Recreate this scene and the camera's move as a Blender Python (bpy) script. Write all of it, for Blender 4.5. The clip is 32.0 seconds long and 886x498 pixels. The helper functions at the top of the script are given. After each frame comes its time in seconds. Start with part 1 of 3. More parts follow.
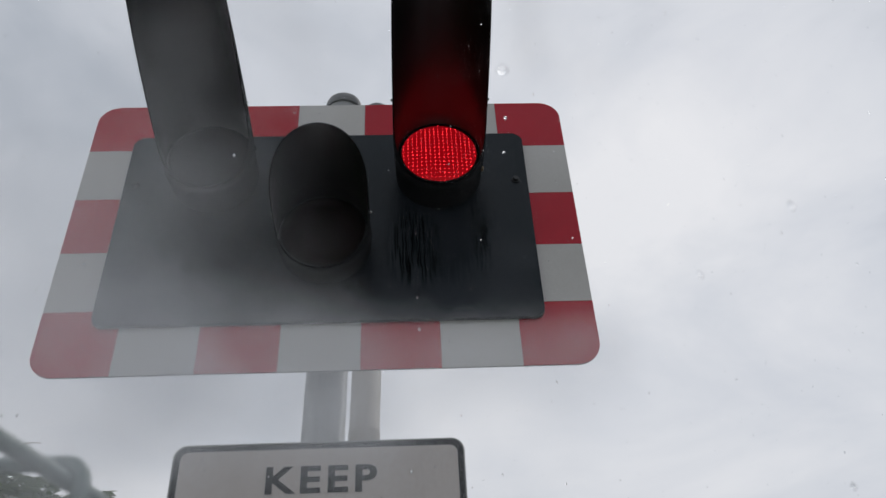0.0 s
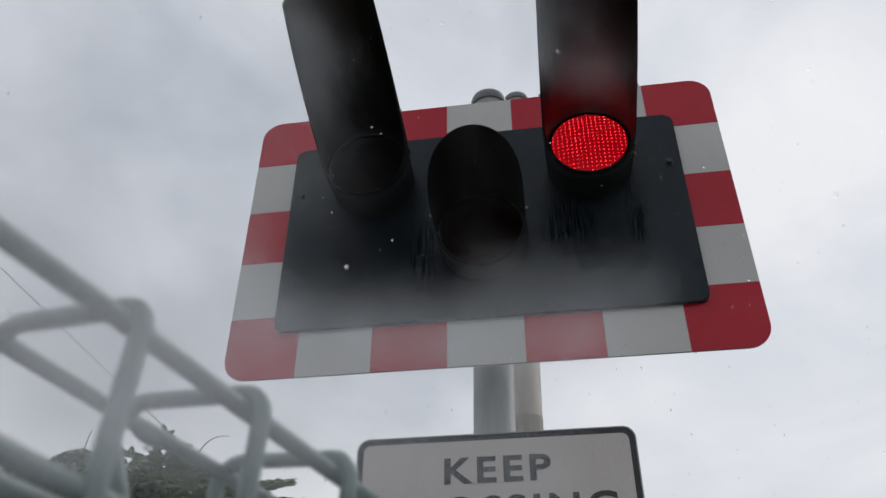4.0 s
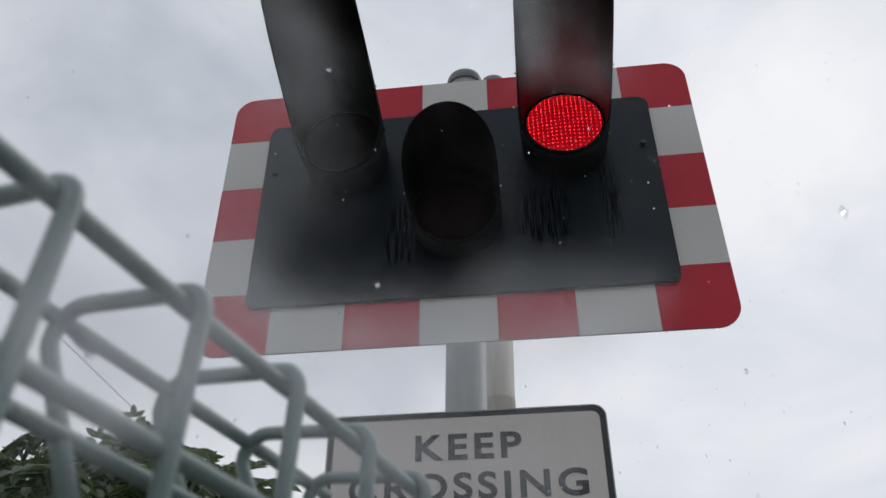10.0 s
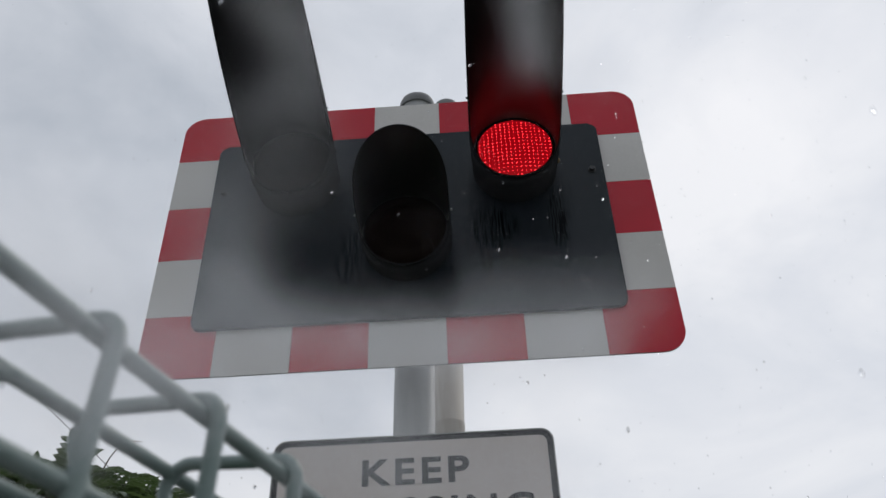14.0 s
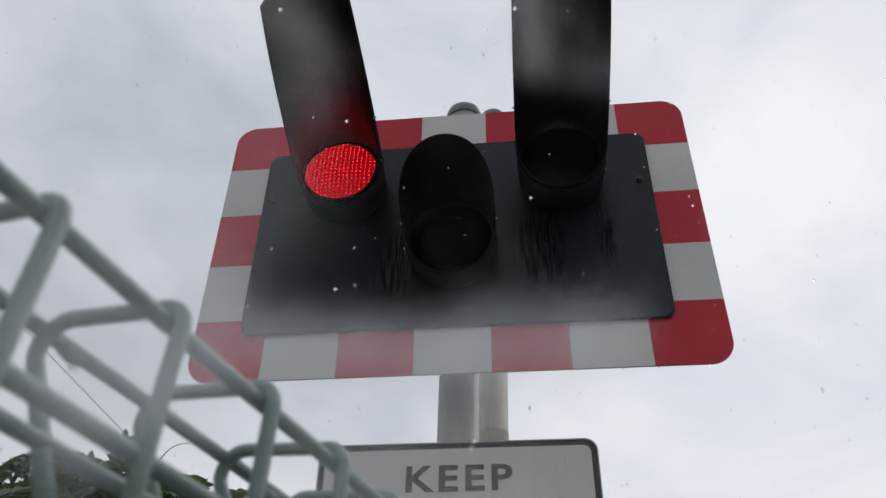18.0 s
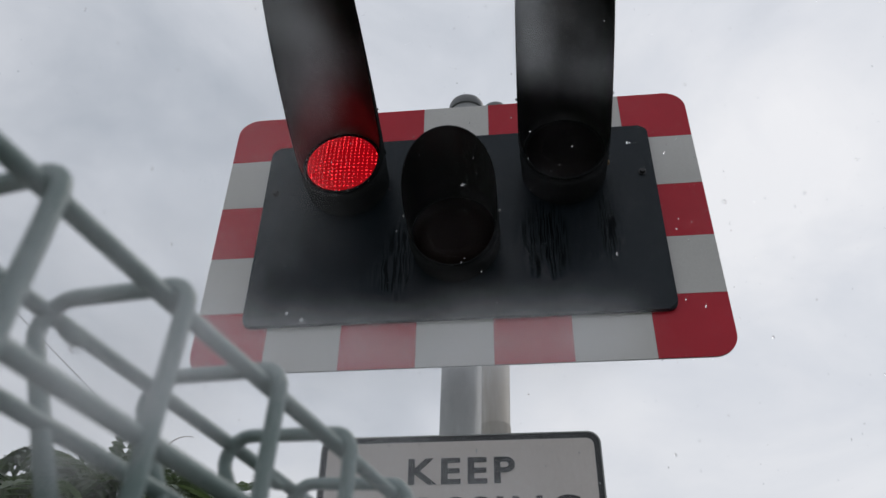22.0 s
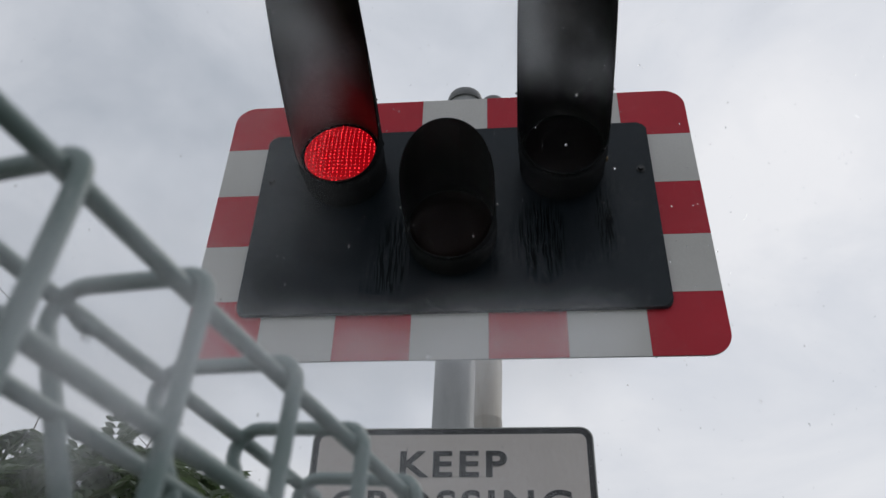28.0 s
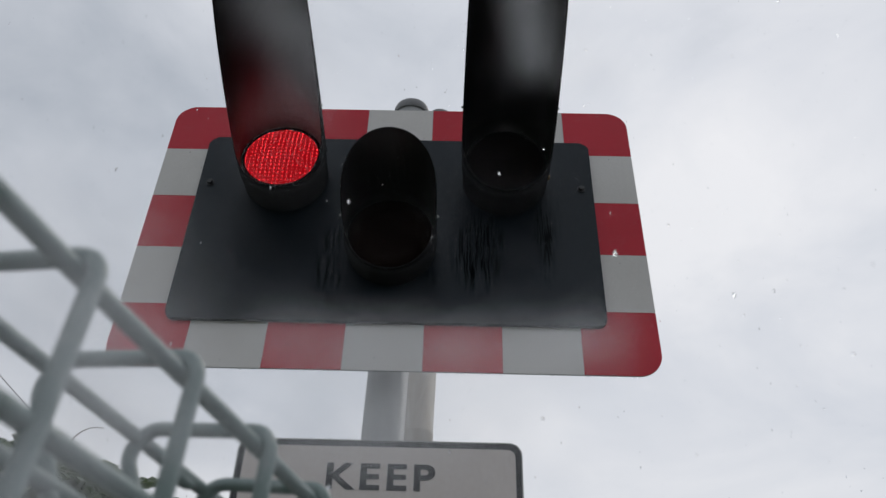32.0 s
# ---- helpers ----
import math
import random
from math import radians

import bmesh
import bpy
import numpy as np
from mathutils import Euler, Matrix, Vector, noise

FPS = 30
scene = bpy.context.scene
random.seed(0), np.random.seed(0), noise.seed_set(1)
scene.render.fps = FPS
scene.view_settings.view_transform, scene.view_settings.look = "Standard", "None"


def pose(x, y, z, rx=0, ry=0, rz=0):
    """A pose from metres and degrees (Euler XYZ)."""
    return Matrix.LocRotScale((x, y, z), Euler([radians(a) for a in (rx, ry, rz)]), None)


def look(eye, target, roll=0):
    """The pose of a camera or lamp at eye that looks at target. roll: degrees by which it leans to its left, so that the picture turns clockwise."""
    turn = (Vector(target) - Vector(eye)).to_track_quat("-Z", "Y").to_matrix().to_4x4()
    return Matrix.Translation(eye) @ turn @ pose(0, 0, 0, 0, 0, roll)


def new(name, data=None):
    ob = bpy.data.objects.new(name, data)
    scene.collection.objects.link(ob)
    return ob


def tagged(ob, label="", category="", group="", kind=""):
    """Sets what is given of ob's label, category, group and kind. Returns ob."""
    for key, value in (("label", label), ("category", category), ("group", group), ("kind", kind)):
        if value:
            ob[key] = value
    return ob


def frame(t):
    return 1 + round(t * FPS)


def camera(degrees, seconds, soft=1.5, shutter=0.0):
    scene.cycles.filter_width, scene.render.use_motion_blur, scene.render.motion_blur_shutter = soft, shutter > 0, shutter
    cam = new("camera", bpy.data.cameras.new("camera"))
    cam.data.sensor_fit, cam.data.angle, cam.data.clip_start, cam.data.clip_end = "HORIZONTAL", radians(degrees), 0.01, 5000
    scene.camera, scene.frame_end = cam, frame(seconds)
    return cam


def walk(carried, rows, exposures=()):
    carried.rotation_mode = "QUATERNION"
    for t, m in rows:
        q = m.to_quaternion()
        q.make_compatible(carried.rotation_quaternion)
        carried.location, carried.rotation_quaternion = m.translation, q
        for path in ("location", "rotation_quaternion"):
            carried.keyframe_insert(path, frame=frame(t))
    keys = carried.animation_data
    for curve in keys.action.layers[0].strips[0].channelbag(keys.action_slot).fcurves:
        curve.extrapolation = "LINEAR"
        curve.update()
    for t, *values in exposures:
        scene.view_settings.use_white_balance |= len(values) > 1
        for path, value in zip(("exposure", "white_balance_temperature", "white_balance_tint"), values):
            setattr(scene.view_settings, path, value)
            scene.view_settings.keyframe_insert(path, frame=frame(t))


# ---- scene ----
cam = camera(58.0, 32.0, soft=1.45)
cam.data.dof.use_dof = True
cam.data.dof.focus_distance = 2.0
cam.data.dof.aperture_fstop = 15.0
PATH = [
    (0, (0.2061, -1.6656, 1.7537), (0.2994, -0.0444, 2.9213), -3.06),
    (0.5, (0.2063, -1.6644, 1.7540), (0.2980, -0.0448, 2.9238), -3.43),
    (1, (0.1894, -1.6549, 1.7587), (0.2057, -0.0316, 2.9269), -1.57),
    (1.5, (0.1917, -1.6486, 1.7569), (0.1585, -0.0201, 2.9174), -0.96),
    (2, (0.2052, -1.6347, 1.7457), (0.1499, 0.0156, 2.8743), -2.44),
    (2.5, (0.1931, -1.6971, 1.7452), (0.1259, -0.0308, 2.8492), -3.33),
    (3, (0.1814, -1.7242, 1.7571), (0.0886, -0.0780, 2.8891), -3.03),
    (3.5, (0.1530, -1.7350, 1.7654), (-0.0488, -0.1172, 2.9238), -0.09),
    (4, (0.1599, -1.7206, 1.7591), (-0.0918, -0.0936, 2.8947), 0.20),
    (4.5, (0.1624, -1.7267, 1.7533), (-0.0865, -0.0727, 2.8499), -0.63),
    (6.5, (0.1696, -1.7004, 1.7446), (-0.0601, -0.0272, 2.8159), -2.30),
    (7, (0.1694, -1.6952, 1.7459), (-0.0240, -0.0107, 2.8066), -2.68),
    (7.5, (0.1704, -1.7049, 1.7468), (0.0030, -0.0232, 2.8164), -1.96),
    (8, (0.1726, -1.7153, 1.7432), (0.0196, -0.0448, 2.8322), -1.48),
    (8.5, (0.1709, -1.7095, 1.7426), (0.0170, -0.0387, 2.8310), -1.74),
    (9, (0.1665, -1.6989, 1.7423), (-0.0037, -0.0289, 2.8297), -1.33),
    (9.5, (0.1599, -1.6971, 1.7445), (-0.0302, -0.0395, 2.8473), -0.16),
    (10, (0.1644, -1.6987, 1.7407), (-0.0314, -0.0483, 2.8532), -0.31),
    (10.5, (0.1671, -1.6956, 1.7387), (-0.0125, -0.0405, 2.8470), -0.93),
    (11, (0.1693, -1.7028, 1.7376), (0.0151, -0.0486, 2.8512), -1.01),
    (11.5, (0.1673, -1.7000, 1.7420), (0.0367, -0.0493, 2.8638), -1.14),
    (12, (0.1711, -1.7010, 1.7388), (0.0539, -0.0436, 2.8519), -1.61),
    (12.5, (0.1670, -1.6979, 1.7404), (0.0561, -0.0399, 2.8535), -1.37),
    (13, (0.1647, -1.6966, 1.7438), (0.0627, -0.0476, 2.8709), -0.97),
    (13.5, (0.1688, -1.6961, 1.7447), (0.0780, -0.0613, 2.8932), -1.36),
    (14, (0.1730, -1.6979, 1.7432), (0.0966, -0.0674, 2.8989), -1.99),
    (14.5, (0.1752, -1.6960, 1.7433), (0.1034, -0.0644, 2.8977), -2.31),
    (15, (0.1715, -1.6956, 1.7428), (0.0588, -0.0735, 2.9074), -1.71),
    (15.5, (0.1728, -1.6952, 1.7383), (0.0060, -0.0840, 2.9115), -0.41),
    (17.5, (0.1726, -1.7049, 1.7350), (-0.0089, -0.1006, 2.9153), 1.06),
    (18, (0.1746, -1.7069, 1.7318), (-0.0146, -0.1010, 2.9088), 0.92),
    (18.5, (0.1717, -1.6982, 1.7298), (-0.0246, -0.0812, 2.8904), 1.00),
    (19, (0.1732, -1.6998, 1.7288), (-0.0248, -0.0748, 2.8779), 1.12),
    (19.5, (0.1699, -1.6984, 1.7316), (-0.0274, -0.0771, 2.8859), 1.23),
    (20, (0.1705, -1.6965, 1.7311), (-0.0273, -0.0793, 2.8911), 1.25),
    (20.5, (0.1694, -1.6965, 1.7322), (-0.0307, -0.0801, 2.8930), 1.53),
    (21, (0.1694, -1.6968, 1.7322), (-0.0327, -0.0809, 2.8933), 1.54),
    (21.5, (0.1706, -1.6969, 1.7314), (-0.0281, -0.0814, 2.8936), 1.29),
    (22, (0.1702, -1.6980, 1.7320), (-0.0224, -0.0844, 2.8978), 1.01),
    (22.5, (0.1704, -1.6977, 1.7318), (-0.0187, -0.0853, 2.8998), 0.88),
    (23, (0.1701, -1.6975, 1.7306), (-0.0162, -0.0846, 2.8984), 0.96),
    (23.5, (0.1693, -1.6971, 1.7325), (-0.0163, -0.0840, 2.9002), 1.12),
    (24, (0.1678, -1.6981, 1.7333), (-0.0206, -0.0877, 2.9041), 1.29),
    (24.5, (0.1702, -1.6951, 1.7278), (-0.0247, -0.0802, 2.8915), 1.29),
    (25, (0.1712, -1.6960, 1.7272), (-0.0255, -0.0765, 2.8842), 1.18),
    (25.5, (0.1679, -1.6990, 1.7311), (-0.0190, -0.0893, 2.9032), 1.33),
    (27.5, (0.1648, -1.6953, 1.7338), (0.0005, -0.0728, 2.8916), 0.67),
    (28, (0.1600, -1.6946, 1.7356), (-0.0147, -0.0685, 2.8867), 1.90),
    (28.5, (0.1636, -1.6840, 1.7340), (-0.0093, -0.0505, 2.8750), 1.82),
    (29, (0.1759, -1.6756, 1.7232), (0.0266, -0.0379, 2.8614), 0.15),
    (29.5, (0.1808, -1.6810, 1.7186), (0.0714, -0.0421, 2.8597), -0.13),
    (30, (0.1828, -1.6771, 1.7161), (0.1155, -0.0293, 2.8475), -0.45),
    (30.5, (0.1823, -1.6831, 1.7161), (0.1341, -0.0392, 2.8543), -0.38),
    (31, (0.1843, -1.6869, 1.7183), (0.1478, -0.0631, 2.8853), 0.45),
    (31.5, (0.1717, -1.6912, 1.7459), (0.1363, -0.0885, 2.9418), 2.17),
    (32, (0.1659, -1.6812, 1.7387), (0.1374, -0.0683, 2.9209), 1.71),
]
ROWS_OF_PATH = [(t, look(e, g, r)) for t, e, g, r in PATH]
walk(cam, ROWS_OF_PATH,
     exposures=[(0, -0.10), (1, -0.10), (2, -0.04), (4, 0.0), (7, 0.03), (10, 0.07), (13, 0.06), (18, 0.07), (20, 0.02), (25, -0.02), (28, -0.03), (29, -0.02), (30, -0.06), (31, -0.08), (32, -0.03)])

# ---- sky and light ----
SUN_AZ, SUN_EL = 38.0, 52.0
world = bpy.data.worlds.new("overcast_sky")
scene.world = world
world.use_nodes = True
wn, wl = world.node_tree.nodes, world.node_tree.links
wn.clear()


def wnode(kind, **kw):
    n = wn.new(kind)
    for k, v in kw.items():
        n.inputs[k].default_value = v
    return n


def build_sky():
    out = wn.new("ShaderNodeOutputWorld")
    bg = wnode("ShaderNodeBackground", Strength=1.0)
    sky = wn.new("ShaderNodeTexSky")
    sky.sky_type = "NISHITA"
    sky.sun_disc = False
    sky.sun_elevation = radians(SUN_EL)
    sky.sun_rotation = radians(SUN_AZ)
    dim = wn.new("ShaderNodeMix")
    dim.data_type = "RGBA"
    dim.blend_type = "MULTIPLY"
    dim.inputs[0].default_value = 1.0
    dim.inputs[7].default_value = (0.075, 0.075, 0.075, 1)
    wl.new(sky.outputs[0], dim.inputs[6])
    co = wn.new("ShaderNodeTexCoord")
    mp = wn.new("ShaderNodeMapping")
    mp.inputs["Scale"].default_value = (1.0, 1.0, 1.9)
    mp.inputs["Location"].default_value = (0.35, 0.2, 0.1)
    wl.new(co.outputs["Generated"], mp.inputs[0])
    n1 = wnode("ShaderNodeTexNoise", Scale=2.6, Detail=7.0, Roughness=0.55, Distortion=0.35)
    n2 = wnode("ShaderNodeTexNoise", Scale=1.15, Detail=3.0, Roughness=0.5)
    wl.new(mp.outputs[0], n1.inputs["Vector"])
    wl.new(mp.outputs[0], n2.inputs["Vector"])
    add = wn.new("ShaderNodeMath")
    add.operation = "MULTIPLY_ADD"
    add.inputs[1].default_value = 0.55
    wl.new(n1.outputs["Fac"], add.inputs[0])
    half = wn.new("ShaderNodeMath")
    half.operation = "MULTIPLY"
    half.inputs[1].default_value = 0.45
    wl.new(n2.outputs["Fac"], half.inputs[0])
    wl.new(half.outputs[0], add.inputs[2])
    ramp = wn.new("ShaderNodeValToRGB")
    e = ramp.color_ramp.elements
    e[0].position, e[0].color = 0.36, (0.41, 0.445, 0.50, 1)
    e[1].position, e[1].color = 0.66, (0.745, 0.752, 0.778, 1)
    m = ramp.color_ramp.elements.new(0.5)
    m.color = (0.59, 0.615, 0.665, 1)
    wl.new(add.outputs[0], ramp.inputs[0])
    # thinner cloud towards the sun
    dot = wn.new("ShaderNodeVectorMath")
    dot.operation = "DOT_PRODUCT"
    a, el = radians(SUN_AZ), radians(SUN_EL)
    dot.inputs[1].default_value = (math.sin(a) * math.cos(el), math.cos(a) * math.cos(el), math.sin(el))
    wl.new(co.outputs["Generated"], dot.inputs[0])
    mr = wn.new("ShaderNodeMapRange")
    mr.inputs["From Min"].default_value = 0.45
    mr.inputs["From Max"].default_value = 1.0
    mr.inputs["To Min"].default_value = 1.01
    mr.inputs["To Max"].default_value = 1.19
    wl.new(dot.outputs["Value"], mr.inputs[0])
    glow = wn.new("ShaderNodeMix")
    glow.data_type = "RGBA"
    glow.blend_type = "MULTIPLY"
    glow.inputs[0].default_value = 1.0
    wl.new(ramp.outputs[0], glow.inputs[6])
    wl.new(mr.outputs[0], glow.inputs[7])
    mix = wn.new("ShaderNodeMix")
    mix.data_type = "RGBA"
    mix.inputs[0].default_value = 0.93
    wl.new(dim.outputs[2], mix.inputs[6])
    wl.new(glow.outputs[2], mix.inputs[7])
    wl.new(mix.outputs[2], bg.inputs["Color"])
    wl.new(bg.outputs[0], out.inputs[0])


build_sky()
sun = new("sun", bpy.data.lights.new("sun", "SUN"))
sun.data.energy, sun.data.angle, sun.data.color = 0.6, radians(25), (1.0, 0.97, 0.93)
sun.matrix_world = look((12 * math.sin(radians(SUN_AZ)), 12 * math.cos(radians(SUN_AZ)), 14), (0, 0, 0))


# ---- materials ----
def material(name, colour, rough=0.5, metal=0.0, spec=0.5):
    m = bpy.data.materials.new(name)
    m.use_nodes = True
    b = m.node_tree.nodes["Principled BSDF"]
    b.inputs["Base Color"].default_value = (*colour, 1)
    b.inputs["Roughness"].default_value = rough
    b.inputs["Metallic"].default_value = metal
    b.inputs["Specular IOR Level"].default_value = spec
    return m, m.node_tree.nodes, m.node_tree.links, b


def varied(m, nodes, links, b, dark, light, scale, stretch=(1, 1, 1), bump=0.0, fine=60.0, rough=None, dist=0.002):
    """Colour that drifts between two tones at a coarse and a fine scale, with a fine relief."""
    co = nodes.new("ShaderNodeTexCoord")
    mp = nodes.new("ShaderNodeMapping")
    mp.inputs["Scale"].default_value = stretch
    links.new(co.outputs["Object"], mp.inputs[0])
    n1 = nodes.new("ShaderNodeTexNoise")
    n1.inputs["Scale"].default_value = scale
    n1.inputs["Detail"].default_value = 5
    n2 = nodes.new("ShaderNodeTexNoise")
    n2.inputs["Scale"].default_value = fine
    n2.inputs["Detail"].default_value = 3
    for n in (n1, n2):
        links.new(mp.outputs[0], n.inputs["Vector"])
    mx = nodes.new("ShaderNodeMath")
    mx.operation = "MULTIPLY_ADD"
    mx.inputs[1].default_value = 0.35
    links.new(n2.outputs["Fac"], mx.inputs[0])
    sc = nodes.new("ShaderNodeMath")
    sc.operation = "MULTIPLY"
    sc.inputs[1].default_value = 0.65
    links.new(n1.outputs["Fac"], sc.inputs[0])
    links.new(sc.outputs[0], mx.inputs[2])
    ramp = nodes.new("ShaderNodeValToRGB")
    ramp.color_ramp.elements[0].position = 0.35
    ramp.color_ramp.elements[1].position = 0.65
    ramp.color_ramp.elements[0].color = (*dark, 1)
    ramp.color_ramp.elements[1].color = (*light, 1)
    links.new(mx.outputs[0], ramp.inputs[0])
    links.new(ramp.outputs[0], b.inputs["Base Color"])
    if rough:
        mr = nodes.new("ShaderNodeMapRange")
        mr.inputs["To Min"].default_value, mr.inputs["To Max"].default_value = rough
        links.new(n1.outputs["Fac"], mr.inputs[0])
        links.new(mr.outputs[0], b.inputs["Roughness"])
    if bump:
        bp = nodes.new("ShaderNodeBump")
        bp.inputs["Strength"].default_value = bump
        bp.inputs["Distance"].default_value = dist
        links.new(n2.outputs["Fac"], bp.inputs["Height"])
        links.new(bp.outputs[0], b.inputs["Normal"])
    return ramp


def plain(name, dark, light, rough, scale, metal=0.0, spec=0.5, bump=0.05, fine=80.0, stretch=(1, 1, 1), rr=None, dist=0.002):
    a = material(name, light, rough, metal, spec)
    varied(*a, dark, light, scale, stretch, bump, fine, rr, dist)
    return a[0]


RED = plain("red_sheeting", (0.48, 0.011, 0.028), (0.57, 0.015, 0.036), 0.4, 5, spec=0.3, fine=220, bump=0.04, rr=(0.28, 0.45))
WHITE = plain("white_sheeting", (0.58, 0.56, 0.535), (0.66, 0.64, 0.615), 0.35, 4, fine=220, bump=0.04, rr=(0.28, 0.45))
ALU = plain("aluminium_plate", (0.42, 0.43, 0.44), (0.52, 0.53, 0.54), 0.45, 6, metal=0.9, fine=120)
HOODS = plain("black_hood_plastic", (0.018, 0.0195, 0.021), (0.029, 0.031, 0.033), 0.7, 7, spec=0.0, fine=150, bump=0.06, rr=(0.48, 0.66))
# Visor insides: glossier, with their deep shade put into a darker base colour.
HOOD_INSIDE_SHADE = plain("black_hood_inside_shade", (0.008, 0.008, 0.009), (0.013, 0.013, 0.014), 0.4, 7, spec=0.9, fine=150, bump=0.05, rr=(0.32, 0.44))
STEEL = plain("galvanised_steel", (0.31, 0.315, 0.315), (0.43, 0.435, 0.43), 0.65, 9, metal=0.1, stretch=(1, 1, 0.25), fine=70, bump=0.06, rr=(0.5, 0.7))
SIGN_WHITE = plain("sign_face", (0.585, 0.53, 0.50), (0.67, 0.612, 0.58), 0.4, 3, fine=180, bump=0.03, stretch=(1, 1, 0.4))
SIGN_DARK = plain("sign_black", (0.018, 0.019, 0.021), (0.03, 0.031, 0.033), 0.4, 6, fine=180, bump=0.03)
FENCE = plain("green_plastic_coat", (0.118, 0.172, 0.160), (0.160, 0.214, 0.200), 0.34, 40, fine=300, bump=0.12, rr=(0.3, 0.5), dist=0.0006)
RUSTY = plain("weathered_pale_steel", (0.36, 0.315, 0.265), (0.52, 0.50, 0.465), 0.65, 7, metal=0.1, stretch=(1, 1, 0.2), fine=60, bump=0.06, rr=(0.55, 0.75))
CAP = plain("grey_plastic_cap", (0.15, 0.152, 0.155), (0.21, 0.213, 0.217), 0.5, 12, fine=120)
RUST = plain("rusted_steel", (0.15, 0.09, 0.045), (0.28, 0.20, 0.11), 0.8, 60, fine=200, bump=0.3)
CABLE = plain("cable_black", (0.02, 0.02, 0.02), (0.035, 0.035, 0.035), 0.6, 5)
BARK = plain("bark", (0.06, 0.045, 0.03), (0.13, 0.10, 0.075), 0.85, 8, stretch=(1, 1, 0.2), bump=0.4, dist=0.01)
GROUND = plain("wet_tarmac", (0.035, 0.036, 0.038), (0.06, 0.061, 0.063), 0.55, 1.5, fine=90, bump=0.3, rr=(0.3, 0.7), dist=0.004)
PAVING = plain("damp_paving", (0.14, 0.14, 0.135), (0.22, 0.22, 0.21), 0.6, 2, fine=50, bump=0.2, rr=(0.4, 0.75), dist=0.003)
VERGE = plain("verge_grass", (0.03, 0.05, 0.016), (0.07, 0.10, 0.03), 0.9, 2, fine=60, bump=0.6, dist=0.02)


def panel_material():
    """Black painted panel, wet, with dark wandering runs of water under the lamps and at a lower corner, and a darker
    patch below each lamp.
    """
    a = material("black_panel", (0.02, 0.022, 0.024), 0.32, spec=0.4)
    m, nodes, links, b = a
    ramp = varied(*a, (0.006, 0.0120, 0.0170), (0.012, 0.0190, 0.0260), 5, (1, 1, 0.35), 0.05, 160, (0.30, 0.46))

    def node(kind, **kw):
        n = nodes.new(kind)
        for k, v in kw.items():
            n.inputs[k].default_value = v
        return n

    def math_node(op, x, y):
        n = nodes.new("ShaderNodeMath")
        n.operation = op
        for i, v in enumerate((x, y)):
            if isinstance(v, (int, float)):
                n.inputs[i].default_value = v
            else:
                links.new(v, n.inputs[i])
        return n.outputs[0]

    co = node("ShaderNodeTexCoord")
    mask = None
    for cx, cz, rx, rz, amt in ((0.235, 0.36, 0.085, 0.17, 1.0), (0.400, 0.40, 0.035, 0.16, 0.9), (0.105, 0.22, 0.03, 0.12, 0.6), (-0.42, 0.22, 0.13, 0.11, 0.3), (-0.15, 0.31, 0.07, 0.18, 0.75), (-0.25, 0.19, 0.12, 0.06, 0.3)):
        mp = node("ShaderNodeMapping")
        mp.inputs["Location"].default_value = (-cx / rx, 0, -cz / rz)
        mp.inputs["Scale"].default_value = (1 / rx, 0, 1 / rz)
        links.new(co.outputs["Object"], mp.inputs[0])
        ln = node("ShaderNodeVectorMath")
        ln.operation = "LENGTH"
        links.new(mp.outputs[0], ln.inputs[0])
        mr = node("ShaderNodeMapRange")
        mr.inputs["From Min"].default_value, mr.inputs["From Max"].default_value = 1.05, 0.55
        mr.inputs["To Max"].default_value = amt
        links.new(ln.outputs["Value"], mr.inputs[0])
        mask = mr.outputs[0] if mask is None else math_node("MAXIMUM", mask, mr.outputs[0])
    wob = node("ShaderNodeTexNoise", Scale=26.0, Detail=2.5)
    links.new(co.outputs["Object"], wob.inputs["Vector"])
    sep = node("ShaderNodeSeparateXYZ")
    links.new(co.outputs["Object"], sep.inputs[0])
    x = math_node("ADD", math_node("MULTIPLY", sep.outputs["X"], 250.0), math_node("MULTIPLY", wob.outputs["Fac"], 3.2))
    comb = node("ShaderNodeCombineXYZ")
    links.new(x, comb.inputs["X"])
    links.new(math_node("MULTIPLY", sep.outputs["Z"], 9.0), comb.inputs["Z"])
    n = node("ShaderNodeTexNoise", Scale=1.0, Detail=1.5, Roughness=0.6)
    links.new(comb.outputs[0], n.inputs["Vector"])
    line = node("ShaderNodeMapRange")
    line.inputs["From Min"].default_value, line.inputs["From Max"].default_value = 0.475, 0.535
    links.new(n.outputs["Fac"], line.inputs[0])
    # Darker ellipse with a ragged edge below each lamp.
    wet = None
    for cx, cz, rx, rz in ((0.30, 0.44, 0.135, 0.20), (-0.29, 0.44, 0.14, 0.20), (0.0, 0.20, 0.135, 0.19)):
        mp = node("ShaderNodeMapping")
        mp.inputs["Location"].default_value = (-cx / rx, 0, -cz / rz)
        mp.inputs["Scale"].default_value = (1 / rx, 0, 1 / rz)
        links.new(co.outputs["Object"], mp.inputs[0])
        ln = node("ShaderNodeVectorMath")
        ln.operation = "LENGTH"
        links.new(mp.outputs[0], ln.inputs[0])
        edge = math_node("SUBTRACT", ln.outputs["Value"], math_node("MULTIPLY", n.outputs["Fac"], 0.7))
        mr = node("ShaderNodeMapRange")
        mr.inputs["From Min"].default_value, mr.inputs["From Max"].default_value = 0.78, 0.42
        mr.inputs["To Max"].default_value = 0.38
        links.new(edge, mr.inputs[0])
        wet = mr.outputs[0] if wet is None else math_node("MAXIMUM", wet, mr.outputs[0])
    run = math_node("MAXIMUM", math_node("MULTIPLY", math_node("MULTIPLY", line.outputs[0], mask), 0.92), wet)
